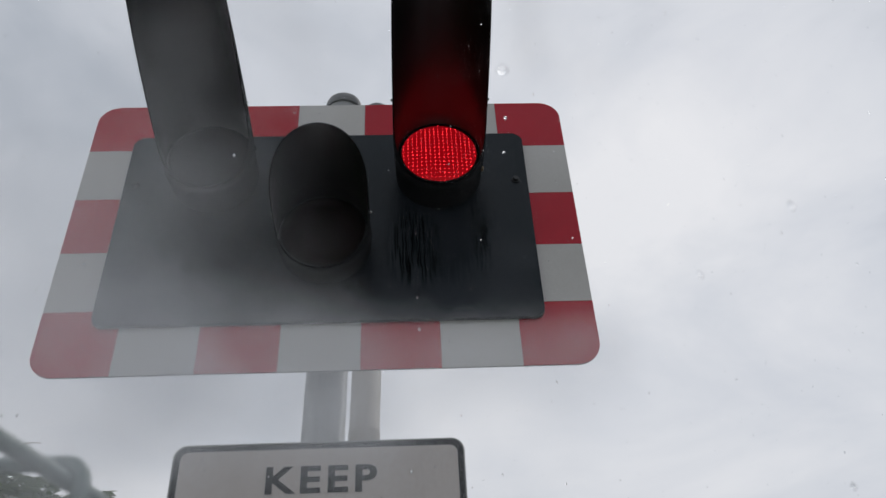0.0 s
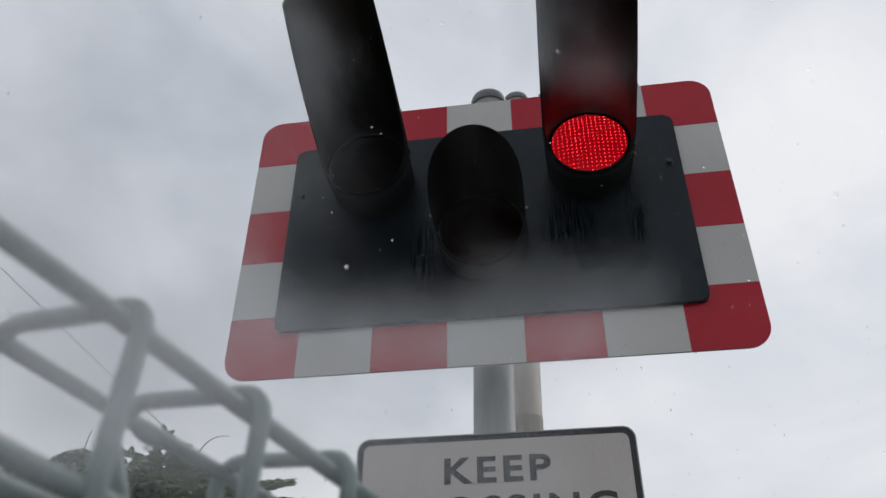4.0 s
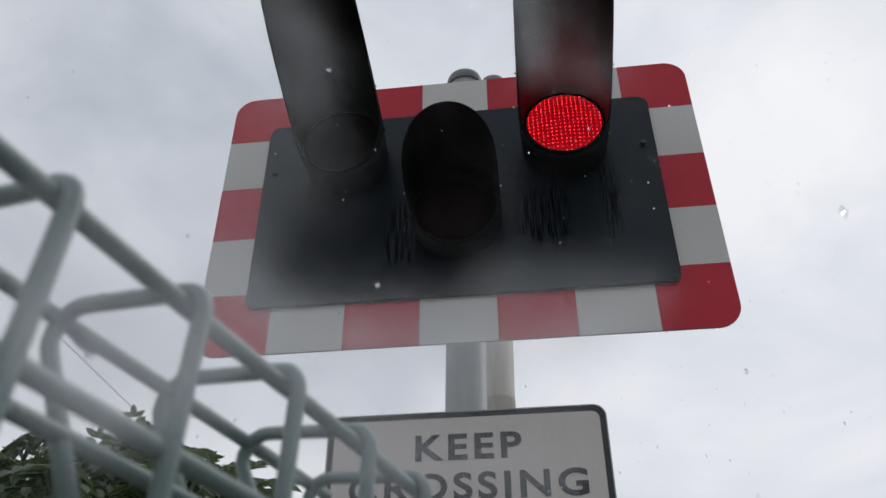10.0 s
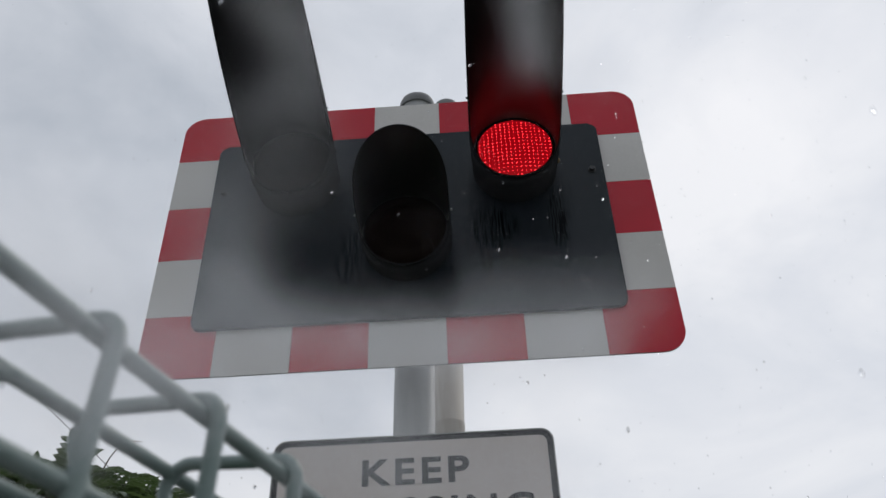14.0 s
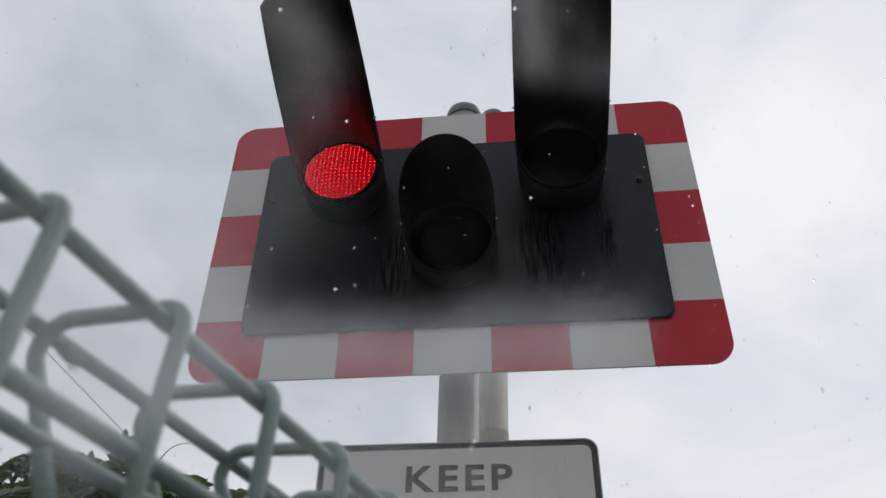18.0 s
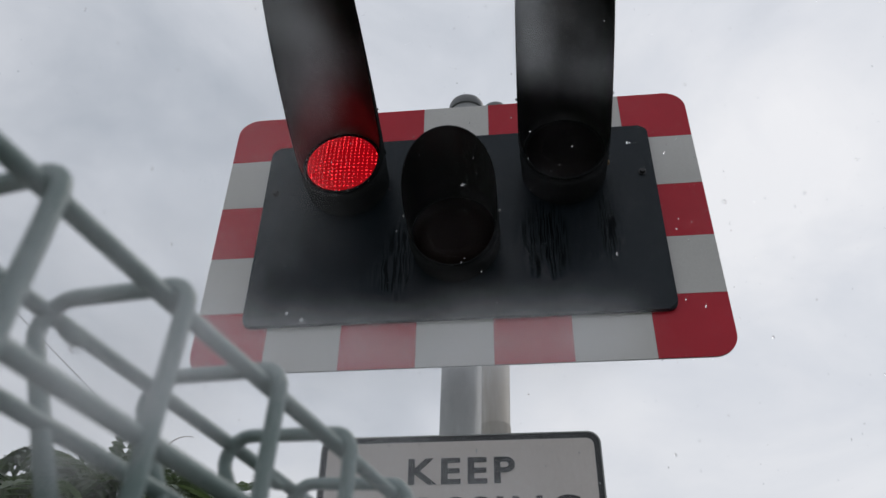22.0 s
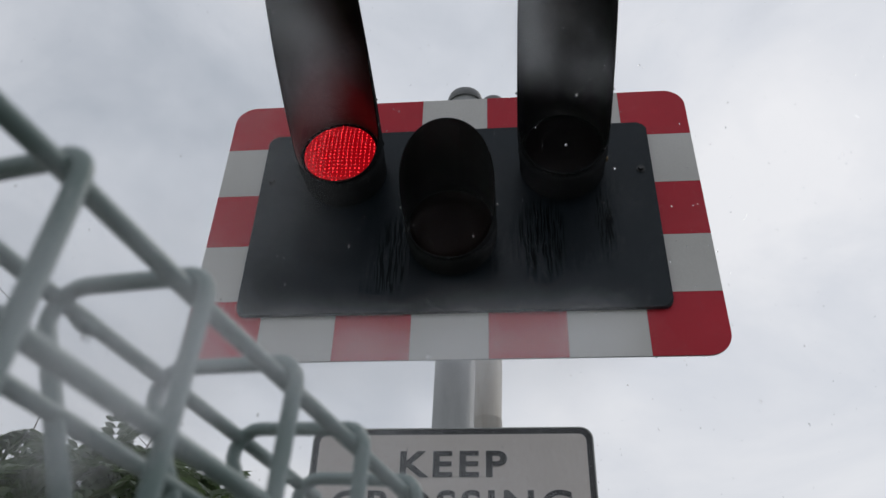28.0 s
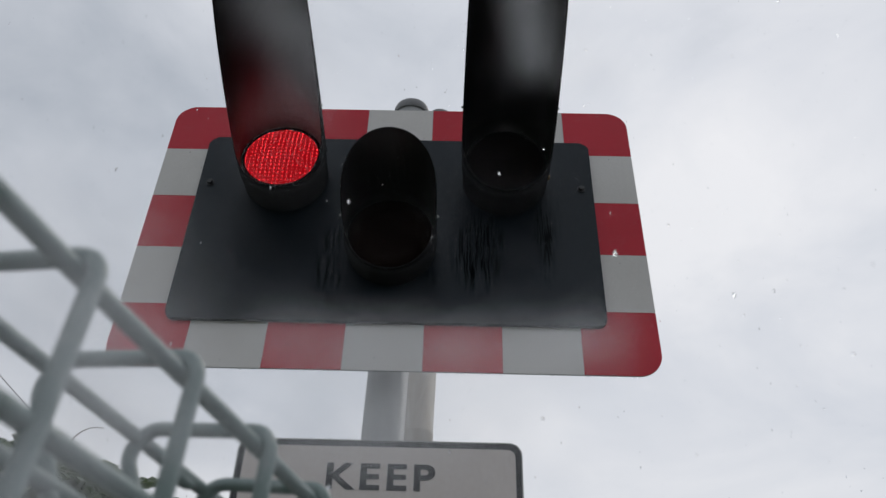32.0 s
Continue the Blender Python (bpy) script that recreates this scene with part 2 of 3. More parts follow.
    mix = nodes.new("ShaderNodeMix")
    mix.data_type = "RGBA"
    links.new(run, mix.inputs[0])
    links.new(ramp.outputs[0], mix.inputs[6])
    mix.inputs[7].default_value = (0.003, 0.0035, 0.004, 1)
    links.new(mix.outputs[2], b.inputs["Base Color"])
    links.new(math_node("MULTIPLY", math_node("SUBTRACT", 1.0, run), 0.25), b.inputs["Specular IOR Level"])
    return m


PANEL = panel_material()


def glow_material(name, colour, strength):
    m, nodes, links, b = material(name, (0.16, 0.006, 0.008), 0.35, spec=0.12)
    b.inputs["Emission Color"].default_value = (*colour, 1)
    b.inputs["Emission Strength"].default_value = strength
    return m


LENS_LIT = glow_material("lit_red_lens", (1.0, 0.003, 0.014), 0.24)
LED_LIT = glow_material("lit_red_led", (1.0, 0.034, 0.044), 9.5)
LED_RIM = glow_material("lit_red_led_rim", (1.0, 0.006, 0.02), 0.65)
LENS_DARK = material("unlit_lens", (0.006, 0.004, 0.004), 0.4, spec=0.2)[0]
AMBER_DARK = material("unlit_amber_lens", (0.009, 0.005, 0.004), 0.5, spec=0.05)[0]


# ---- mesh helpers ----
def part(name, bm, mat, parent=None, label="", smooth=False):
    me = bpy.data.meshes.new(name)
    if smooth:
        for f in bm.faces:
            f.smooth = True
    bm.normal_update()
    bm.to_mesh(me)
    bm.free()
    for m in mat if isinstance(mat, (list, tuple)) else (mat,):
        me.materials.append(m)
    ob = new(name, me)
    if parent is not None:
        ob.parent = parent
    if label:
        tagged(ob, label)
    return ob


def empty(name, label, category, place=(0, 0, 0), group="", kind=""):
    ob = new(name)
    ob.location = place
    ob.empty_display_size = 0.1
    return tagged(ob, label, category, group, kind)


def prism(bm, outline, y0, y1, mi=0):
    """Extrude an x-z outline (given as seen from -y, anticlockwise) from y0 (front) to y1 (back)."""
    f = [bm.verts.new((x, y0, z)) for x, z in outline]
    k = [bm.verts.new((x, y1, z)) for x, z in outline]
    n = len(f)
    faces = [bm.faces.new(f), bm.faces.new(k[::-1])]
    faces += [bm.faces.new((f[i], k[i], k[(i + 1) % n], f[(i + 1) % n])) for i in range(n)]
    for q in faces:
        q.material_index = mi
    return faces


def rounded(x0, x1, z0, z1, radii, seg=8):
    """An x-z rectangle with corner radii (bl, br, tr, tl)."""
    pts = []
    for (cx, cz, sx, sz, a0), r in zip(((x0, z0, 1, 1, 180), (x1, z0, -1, 1, 270), (x1, z1, -1, -1, 0), (x0, z1, 1, -1, 90)), radii):
        if r <= 0:
            pts.append((cx, cz))
            continue
        for i in range(seg + 1):
            a = radians(a0 + 90 * i / seg)
            pts.append((cx + sx * r + r * math.cos(a), cz + sz * r + r * math.sin(a)))
    return pts


def tube(bm, pts, r, seg=8, caps=True):
    """A round wire along a polyline; r is one radius or one for each point."""
    pts = [Vector(p) for p in pts]
    rings = []
    side = None
    for i, p in enumerate(pts):
        d = (pts[min(i + 1, len(pts) - 1)] - pts[max(i - 1, 0)]).normalized()
        if side is None:
            side = d.orthogonal().normalized()
        side = (side - d * side.dot(d)).normalized()
        up = d.cross(side)
        q = r[i] if isinstance(r, (list, tuple)) else r
        rings.append([bm.verts.new(p + q * (math.cos(a) * side + math.sin(a) * up)) for a in (2 * math.pi * j / seg for j in range(seg))])
    for a, b in zip(rings, rings[1:]):
        for j in range(seg):
            bm.faces.new((a[j], a[(j + 1) % seg], b[(j + 1) % seg], b[j]))
    if caps:
        bm.faces.new(rings[0][::-1])
        bm.faces.new(rings[-1])


def lathe(bm, profile, centre, seg=40, axis="y"):
    """Turn a profile of (radius, along) about an axis through centre."""
    c = Vector(centre)
    rings = []
    for r, h in profile:
        ring = []
        for j in range(seg):
            a = 2 * math.pi * j / seg
            v = Vector((r * math.cos(a), h, r * math.sin(a))) if axis == "y" else Vector((r * math.cos(a), r * math.sin(a), h))
            ring.append(bm.verts.new(c + v))
        rings.append(ring)
    for a, b in zip(rings, rings[1:]):
        for j in range(seg):
            bm.faces.new((a[j], a[(j + 1) % seg], b[(j + 1) % seg], b[j]))
    return rings


def bend(corners, radii, seg=5):
    """A polyline with its inner corners rounded."""
    pts = [Vector(corners[0])]
    for a, b, c, r in zip(corners, corners[1:], corners[2:], radii):
        a, b, c = Vector(a), Vector(b), Vector(c)
        u, v = (a - b).normalized(), (c - b).normalized()
        ang = u.angle(v)
        d = r / math.tan(ang / 2)
        p, q = b + u * d, b + v * d
        o = b + (u + v).normalized() * (r / math.sin(ang / 2))
        for i in range(seg + 1):
            g = (math.pi - ang) * i / seg
            e1 = (p - o) / r
            e2 = (q - o) / r
            k = math.sin(math.pi - ang)
            pts.append(o + r * (e1 * math.sin(math.pi - ang - g) + e2 * math.sin(g)) / k)
    pts.append(Vector(corners[-1]))
    return pts


# ---- ground ----
def build_ground():
    bm = bmesh.new()
    bmesh.ops.create_grid(bm, x_segments=24, y_segments=24, size=400)
    tagged(part("ground", bm, VERGE), "damp grass verge beside a level crossing", "ground", kind="structure")
    bm = bmesh.new()
    prism(bm, [(1.15, -0.05), (7.5, -0.05), (7.5, 0.012), (1.15, 0.012)], -40, 40)
    tagged(part("road", bm, GROUND), "wet dark tarmac at the crossing", "road", kind="structure")
    bm = bmesh.new()
    prism(bm, [(-0.95, -0.05), (1.0, -0.05), (1.0, 0.10), (-0.95, 0.10)], -40, 40)
    tagged(part("pavement", bm, PAVING), "damp grey footway beside the road", "pavement", kind="structure")
    bm = bmesh.new()
    prism(bm, [(1.0, -0.05), (1.15, -0.05), (1.15, 0.085), (1.135, 0.103), (1.0, 0.103)], -40, 40)
    tagged(part("kerb", bm, PAVING), "pale concrete kerb", "kerb", kind="structure")


build_ground()

# ---- crossing signal ----
BX, Z0, Z1 = 0.664, 2.613, 3.480
COLS = (-0.664, -0.476, -0.2856, -0.0952, 0.0952, 0.2856, 0.476, 0.664)
ROWS = (2.613, 2.787, 2.961, 3.135, 3.309, 3.480)
LAMP_X, LAMP_Z, LENS_Y, LENS_R = 0.299, 3.186, -0.106, 0.1005
AMBER_Z = 2.955


def build_signal():
    sig = empty("crossing_signal", "level crossing signal, red and white bordered board with black lamp panel", "traffic signal", (0.0, 0.0, 2.6))
    off = Matrix.Translation((0, 0, -2.6))

    def sub(name, bm, mat, parent=sig, label="", smooth=False):
        if parent is sig:
            bm.transform(off)
        return part(name, bm, mat, parent, label, smooth)

    bm = bmesh.new()
    prism(bm, rounded(-BX, BX, Z0, Z1, (0.06,) * 4, 10), 0.0, 0.004)
    sub("backing_plate", bm, ALU, label="thin grey aluminium backing plate with rounded corners")
    for i in range(7):
        for j in range(5):
            if 0 < i < 6 and 0 < j < 4:
                continue
            red = (i + j) % 2 == 0
            g = 0.0004
            x0, x1, z0, z1 = COLS[i] + g, COLS[i + 1] - g, ROWS[j] + g, ROWS[j + 1] - g
            if 0 < i < 6:
                z0, z1 = (z0, 2.75) if j == 0 else (3.34, z1)
            rad = [0.0] * 4
            for n, (ci, cj) in enumerate(((0, 0), (6, 0), (6, 4), (0, 4))):
                if (i, j) == (ci, cj):
                    rad[n] = 0.059
            bm = bmesh.new()
            prism(bm, rounded(x0, x1, z0, z1, rad, 10), -0.0016, -0.0001)
            sub("stripe", bm, RED if red else WHITE, label="red reflective square" if red else "white reflective square")
    # black lamp panel, a shallow tray
    bm = bmesh.new()
    fs = prism(bm, rounded(-0.540, 0.541, 2.738, 3.344, (0.022,) * 4, 5), -0.016, -0.002)
    bmesh.ops.bevel(bm, geom=list(fs[0].edges), offset=0.004, segments=2, affect="EDGES")
    sub("lamp_panel", bm, PANEL, label="wet matt black lamp panel with water runs")
    for bx, bz in ((-0.509, 3.170), (0.509, 3.170)):
        bm = bmesh.new()
        lathe(bm, [(0.0001, -0.026), (0.0065, -0.026), (0.008, -0.0235), (0.008, -0.0185), (0.0112, -0.018), (0.0112, -0.0160)], (bx, 0, bz), 12)
        sub("bolt", bm, SIGN_DARK, label="small dark bolt head")
    discs = []
    led = random.Random(2)
    for nm, lx, lz, tip, toe, droop in (("left", -LAMP_X, LAMP_Z, -0.645, 0.033, -0.004), ("right", LAMP_X, LAMP_Z, -0.645, -0.006, -0.004), ("mid", 0.004, AMBER_Z, -0.350, 0.006, -0.004)):
        R, near = (0.1128, -0.007) if nm != "mid" else (0.1130, 0.020)
        # housing drum and its rim, open at the front
        bm = bmesh.new()
        lathe(bm, [(0.095, -0.016), (0.112, -0.016), (0.114, -0.020), (0.116, -0.070 + near), (0.1175, -0.076 + near), (0.118, -0.094 + near), (0.116, -0.100 + near),
                   (0.110, -0.1025 + near), (0.1025, -0.1040 + near), (0.0985, -0.1040 + near), (0.0980, -0.090 + near), (0.0001, -0.086 + near)], (lx, 0, lz))
        housing = sub("lamp_housing", bm, HOODS, label="round black plastic lamp housing", smooth=True)
        # two clips on the drum
        for ang in (25, 155):
            bm = bmesh.new()
            a = radians(ang)
            bmesh.ops.create_cube(bm, size=1.0, matrix=Matrix.Translation((lx + 0.1185 * math.cos(a), -0.085 + near, lz - 2.6 + 0.1185 * math.sin(a))) @ Matrix.Rotation(-a, 4, "Y") @ Matrix.Diagonal((0.010, 0.022, 0.016, 1)))
            bmesh.ops.bevel(bm, geom=bm.edges[:], offset=0.003, segments=1, affect="EDGES")
            part("clip", bm, HOODS, housing)
        if nm == "right":
            bm = bmesh.new()
            a = radians(-18)
            bmesh.ops.create_cube(bm, size=1.0, matrix=Matrix.Translation((lx + 0.1185 * math.cos(a), -0.086, lz - 2.6 + 0.1185 * math.sin(a))) @ Matrix.Rotation(-a, 4, "Y") @ Matrix.Diagonal((0.006, 0.014, 0.010, 1)))
            bmesh.ops.bevel(bm, geom=bm.edges[:], offset=0.002, segments=2, affect="EDGES")
            part("latch", bm, RUST, housing, "small rusted latch on the rim")
        # long hood: a shell that covers the whole rim at its root and the upper part further out
        bm = bmesh.new()
        n_y, n_a, th = 48, 40, 0.0022
        grid = []
        for s in range(n_y + 1):
            u = (s / n_y) ** 1.7 if nm != "mid" else (1 - math.cos(math.pi * s / n_y)) / 2
            root = -0.096 + near
            y = root + (tip - root) * u
            out = max(0.0, root - 0.016 - y)
            ease = min(1.0, out / 0.11)
            taper = {"left": 0.82, "right": 0.55, "mid": 0.0}[nm]
            cover = 180 - 78 * math.sqrt(1 - (1 - ease) ** 2) - 6 * u - 20 * taper * u * u
            if nm == "mid":
                cover = max(4.0, cover * math.sqrt(max(0.0, 1 - max(0.0, (u - 0.3) / 0.7) ** 2)))
            cx = lx + toe * u
            cz = lz - 2.6 + droop * u
            row = []
            flare = (0.007 if nm != "mid" else 0.004) * (1 - u) - 0.012 * taper * u * u - (0.0150 if nm != "mid" else 0.008) * max(0.0, 1 - (root - y) / 0.05) ** 2
            for r in (R + flare, R + flare - th):
                ring = []
                for q in range(n_a + 1):
                    a = radians(90 - cover + 2 * cover * q / n_a)
                    ring.append(bm.verts.new((cx + r * math.cos(a), y, cz + r * math.sin(a))))
                row.append(ring)
            grid.append(row)
        for s in range(n_y):
            for q in range(n_a):
                a, b = grid[s], grid[s + 1]
                bm.faces.new((a[0][q], b[0][q], b[0][q + 1], a[0][q + 1]))
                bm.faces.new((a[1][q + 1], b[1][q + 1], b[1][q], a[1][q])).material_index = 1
            for q in (0, n_a):
                a, b = grid[s], grid[s + 1]
                bm.faces.new((a[0][q], a[1][q], b[1][q], b[0][q]) if q == 0 else (a[1][q], a[0][q], b[0][q], b[1][q]))
        for q in range(n_a):
            a = grid[-1]
            bm.faces.new((a[0][q], a[1][q], a[1][q + 1], a[0][q + 1]))
            a = grid[0]
            bm.faces.new((a[1][q], a[0][q], a[0][q + 1], a[1][q + 1]))
        part("hood", bm, (HOODS, HOOD_INSIDE_SHADE), housing, "long black visor open underneath" if nm != "mid" else "shorter black visor open underneath", smooth=True)
        for side in (-1, 1):
            u = (0.205 if nm != "mid" else 0.06) / -(tip + 0.096)
            bm = bmesh.new()
            bmesh.ops.create_uvsphere(bm, u_segments=10, v_segments=6, radius=0.0035, matrix=Matrix.Translation((lx + toe * u + side * (R + 0.007 * (1 - u)), -0.096 + (tip + 0.096) * u, lz - 2.6 + droop * u)))
            part("rivet", bm, STEEL, housing, "small worn rivet head", smooth=True)
        if nm == "mid":
            bm = bmesh.new()
            lathe(bm, [(0.0001, -0.0875), (0.06, -0.087), (0.1035, -0.0858), (0.104, -0.080)], (lx, 0, lz - 2.6), 32)
            part("amber_lens", bm, AMBER_DARK, housing, "unlit amber lens", smooth=True)
            continue
        # lens: a drum with a glowing dotted face and a dark face, turned about its upright axis
        bm = bmesh.new()
        prof = [(0.0001, -0.012), (0.035, -0.011), (0.065, -0.0083), (0.088, -0.005), (LENS_R, -0.002)]
        front = lathe(bm, prof, (0, 0, 0), 36)
        edge = lathe(bm, [(LENS_R, -0.002), (LENS_R, 0.003)], (0, 0, 0), 36)
        lit = len(bm.faces) - 36
        lathe(bm, [(LENS_R, 0.003), (0.06, 0.007), (0.0001, 0.008)], (0, 0, 0), 36)
        for i, f in enumerate(bm.faces):
            f.material_index = 0 if i < lit else 2
        for i in range(-10, 11):
            for j in range(-9, 10):
                x, z = i * 0.0116 + led.uniform(-0.0004, 0.0004), j * 0.0120 + led.uniform(-0.0004, 0.0004)
                q = math.hypot(x, z)
                if q > 0.0965:
                    continue
                y = -0.0125 + 1.0 * q * q
                r = led.uniform(0.0008, 0.0013)
                c = [bm.verts.new((x + r * math.cos(k * math.pi / 3), y - 0.0012, z + 0.8 * r * math.sin(k * math.pi / 3))) for k in range(6)]
                d = [bm.verts.new((x + 2.1 * r * math.cos(k * math.pi / 3), y + 0.0010, z + 1.7 * r * math.sin(k * math.pi / 3))) for k in range(6)]
                bm.faces.new(c).material_index = 1
                for k in range(6):
                    bm.faces.new((c[k], d[k], d[(k + 1) % 6], c[(k + 1) % 6])).material_index = 3
        disc = part("lens_disc", bm, (LENS_LIT, LED_LIT, LENS_DARK, LED_RIM), sig, "round dotted red light lens")
        discs.append((nm, disc, (lx, LENS_Y, lz - 2.6)))
    return sig, discs


signal, lens_discs = build_signal()


def build_post(name, label, x, y, r, top, lean, cap_h, mat):
    post = empty(name, label, "post", (x, y, 0))
    bm = bmesh.new()
    ring = lathe(bm, [(r, -0.3), (r, top)], (0, 0, 0), 32, "z")
    bm.faces.new(ring[-1])
    for v in bm.verts:
        v.co.x += lean * (v.co.z - 2.65)
    part("tube", bm, mat, post, smooth=True)
    bm = bmesh.new()
    dx = lean * (top - 2.65)
    rings = lathe(bm, [(r + 0.004, top - 0.008), (r + 0.005, top - 0.006), (r + 0.005, top + cap_h - 0.02), (r + 0.001, top + cap_h - 0.008), (r * 0.7, top + cap_h), (0.0001, top + cap_h + 0.004)], (dx, 0, 0), 32, "z")
    bm.faces.new(rings[0][::-1])
    part("cap", bm, CAP, post, "grey plastic end cap", smooth=True)
    return post


signal_post = build_post("signal_post", "round galvanised steel post carrying the signal and sign", 0.004, 0.138, 0.0515, 3.60, 0.017, 0.035, STEEL)
rear_post = build_post("rear_post", "pale weathered steel post standing behind the signal", 0.042, 1.0, 0.054, 4.45, 0.024, 0.035, RUSTY)


def build_sleeve():
    bm = bmesh.new()
    rings = lathe(bm, [(0.0545, 2.20), (0.0560, 2.20), (0.0560, 2.882), (0.0545, 2.886)], (0, 0, 0), 32, "z")
    for v in bm.verts:
        v.co.x += 0.024 * (v.co.z - 2.65)
    part("sleeve", bm, RUSTY, rear_post, "pale sleeve round the lower post", smooth=True)


build_sleeve()


def build_clamps():
    for z in (2.80, 3.28):
        bm = bmesh.new()
        lathe(bm, [(0.053, -0.02), (0.058, -0.02), (0.058, 0.02), (0.053, 0.02), (0.053, -0.02)], (0.006 + 0.017 * (z - 2.65), 0.138, z - 2.6), 28, "z")
        c = bmesh.ops.create_cube(bm, size=1.0, matrix=Matrix.Translation((0.006, 0.044, z - 2.6)) @ Matrix.Diagonal((0.12, 0.078, 0.034, 1)))
        part("clamp", bm, STEEL, signal, "galvanised clamp round the post")


build_clamps()


# ---- sign ----
def text_part(body, width, height, x, y, z, parent, bold):
    cu = bpy.data.curves.new("lettering", "FONT")
    cu.body, cu.size, cu.offset, cu.extrude = body, 1.0, bold, 0.012
    cu.align_x, cu.space_character = "CENTER", 1.22
    tmp = new("lettering", cu)
    dg = bpy.context.evaluated_depsgraph_get()
    me = bpy.data.meshes.new_from_object(tmp.evaluated_get(dg))
    bpy.data.objects.remove(tmp)
    co = np.array([v.co for v in me.vertices])
    lo, hi = co.min(0), co.max(0)
    for v in me.vertices:
        v.co = ((v.co.x - (lo[0] + hi[0]) / 2) / (hi[0] - lo[0]) * width, -v.co.z * 0.05, (v.co.y - lo[1]) / (hi[1] - lo[1]) * height)
    me.materials.clear()
    me.materials.append(SIGN_DARK)
    ob = new("lettering", me)
    ob.parent, ob.location = parent, (x, y, z)
    return tagged(ob, "black capital letters")


def build_sign():
    top, x0, x1, h = 2.474, -0.324, 0.331, 0.378
    cx = (x0 + x1) / 2
    s = empty("crossing_sign", "white rectangular sign with dark border reading keep crossing clear", "road sign", (cx, 0.080, top - h))
    w = (x1 - x0) / 2
    bm = bmesh.new()
    prism(bm, rounded(-w, w, 0, h, (0.03,) * 4), 0.0, 0.004)
    part("sign_plate", bm, SIGN_DARK, s, "dark plate with rounded corners")
    bm = bmesh.new()
    outer = rounded(-w + 0.016, w - 0.016, 0.016, h - 0.016, (0.018,) * 4)
    prism(bm, outer, -0.0016, -0.0001)
    part("sign_face", bm, SIGN_WHITE, s, "off-white reflective face")
    bm = bmesh.new()
    o, i = rounded(-w, w, 0, h, (0.03,) * 4), rounded(-w + 0.003, w - 0.003, 0.003, h - 0.003, (0.027,) * 4)
    n = len(o)
    vo = [bm.verts.new((x, -0.0030, z)) for x, z in o]
    vi = [bm.verts.new((x, -0.0030, z)) for x, z in i]
    bo = [bm.verts.new((x, -0.0002, z)) for x, z in o]
    bi = [bm.verts.new((x, -0.0002, z)) for x, z in i]
    for k in range(n):
        m = (k + 1) % n
        bm.faces.new((vo[k], vo[m], vi[m], vi[k]))
        bm.faces.new((vo[m], vo[k], bo[k], bo[m]))
        bm.faces.new((vi[k], vi[m], bi[m], bi[k]))
    part("rim", bm, STEEL, s, "thin raised metal edge")
    base = top - h
    text_part("KEEP", 0.246, 0.0615, 0.0095 - cx, -0.0028, 2.3560 - base, s, 0.026)
    text_part("CROSSING", 0.540, 0.0625, 0.0045 - cx, -0.0028, 2.2640 - base, s, 0.026)
    text_part("CLEAR", 0.325, 0.0625, 0.0045 - cx, -0.0028, 2.1720 - base, s, 0.026)
    bm = bmesh.new()
    lathe(bm, [(0.053, -0.015), (0.057, -0.015), (0.057, 0.015), (0.053, 0.015), (0.053, -0.015)], (0.0, 0.058, 0.30), 28, "z")
    part("clip", bm, STEEL, s, "galvanised clip round the post")


build_sign()

# ---- roll-top fence ----
F0 = Vector((0.0603, -1.5600, 1.8617))
FU = Vector((0.28334, 0.95688, -0.06396)).normalized()
FS = Vector((0, 0, 1)).cross(FU).normalized()
FH = FU.cross(FS)
STEP, WIRE = 0.05036, 0.00285


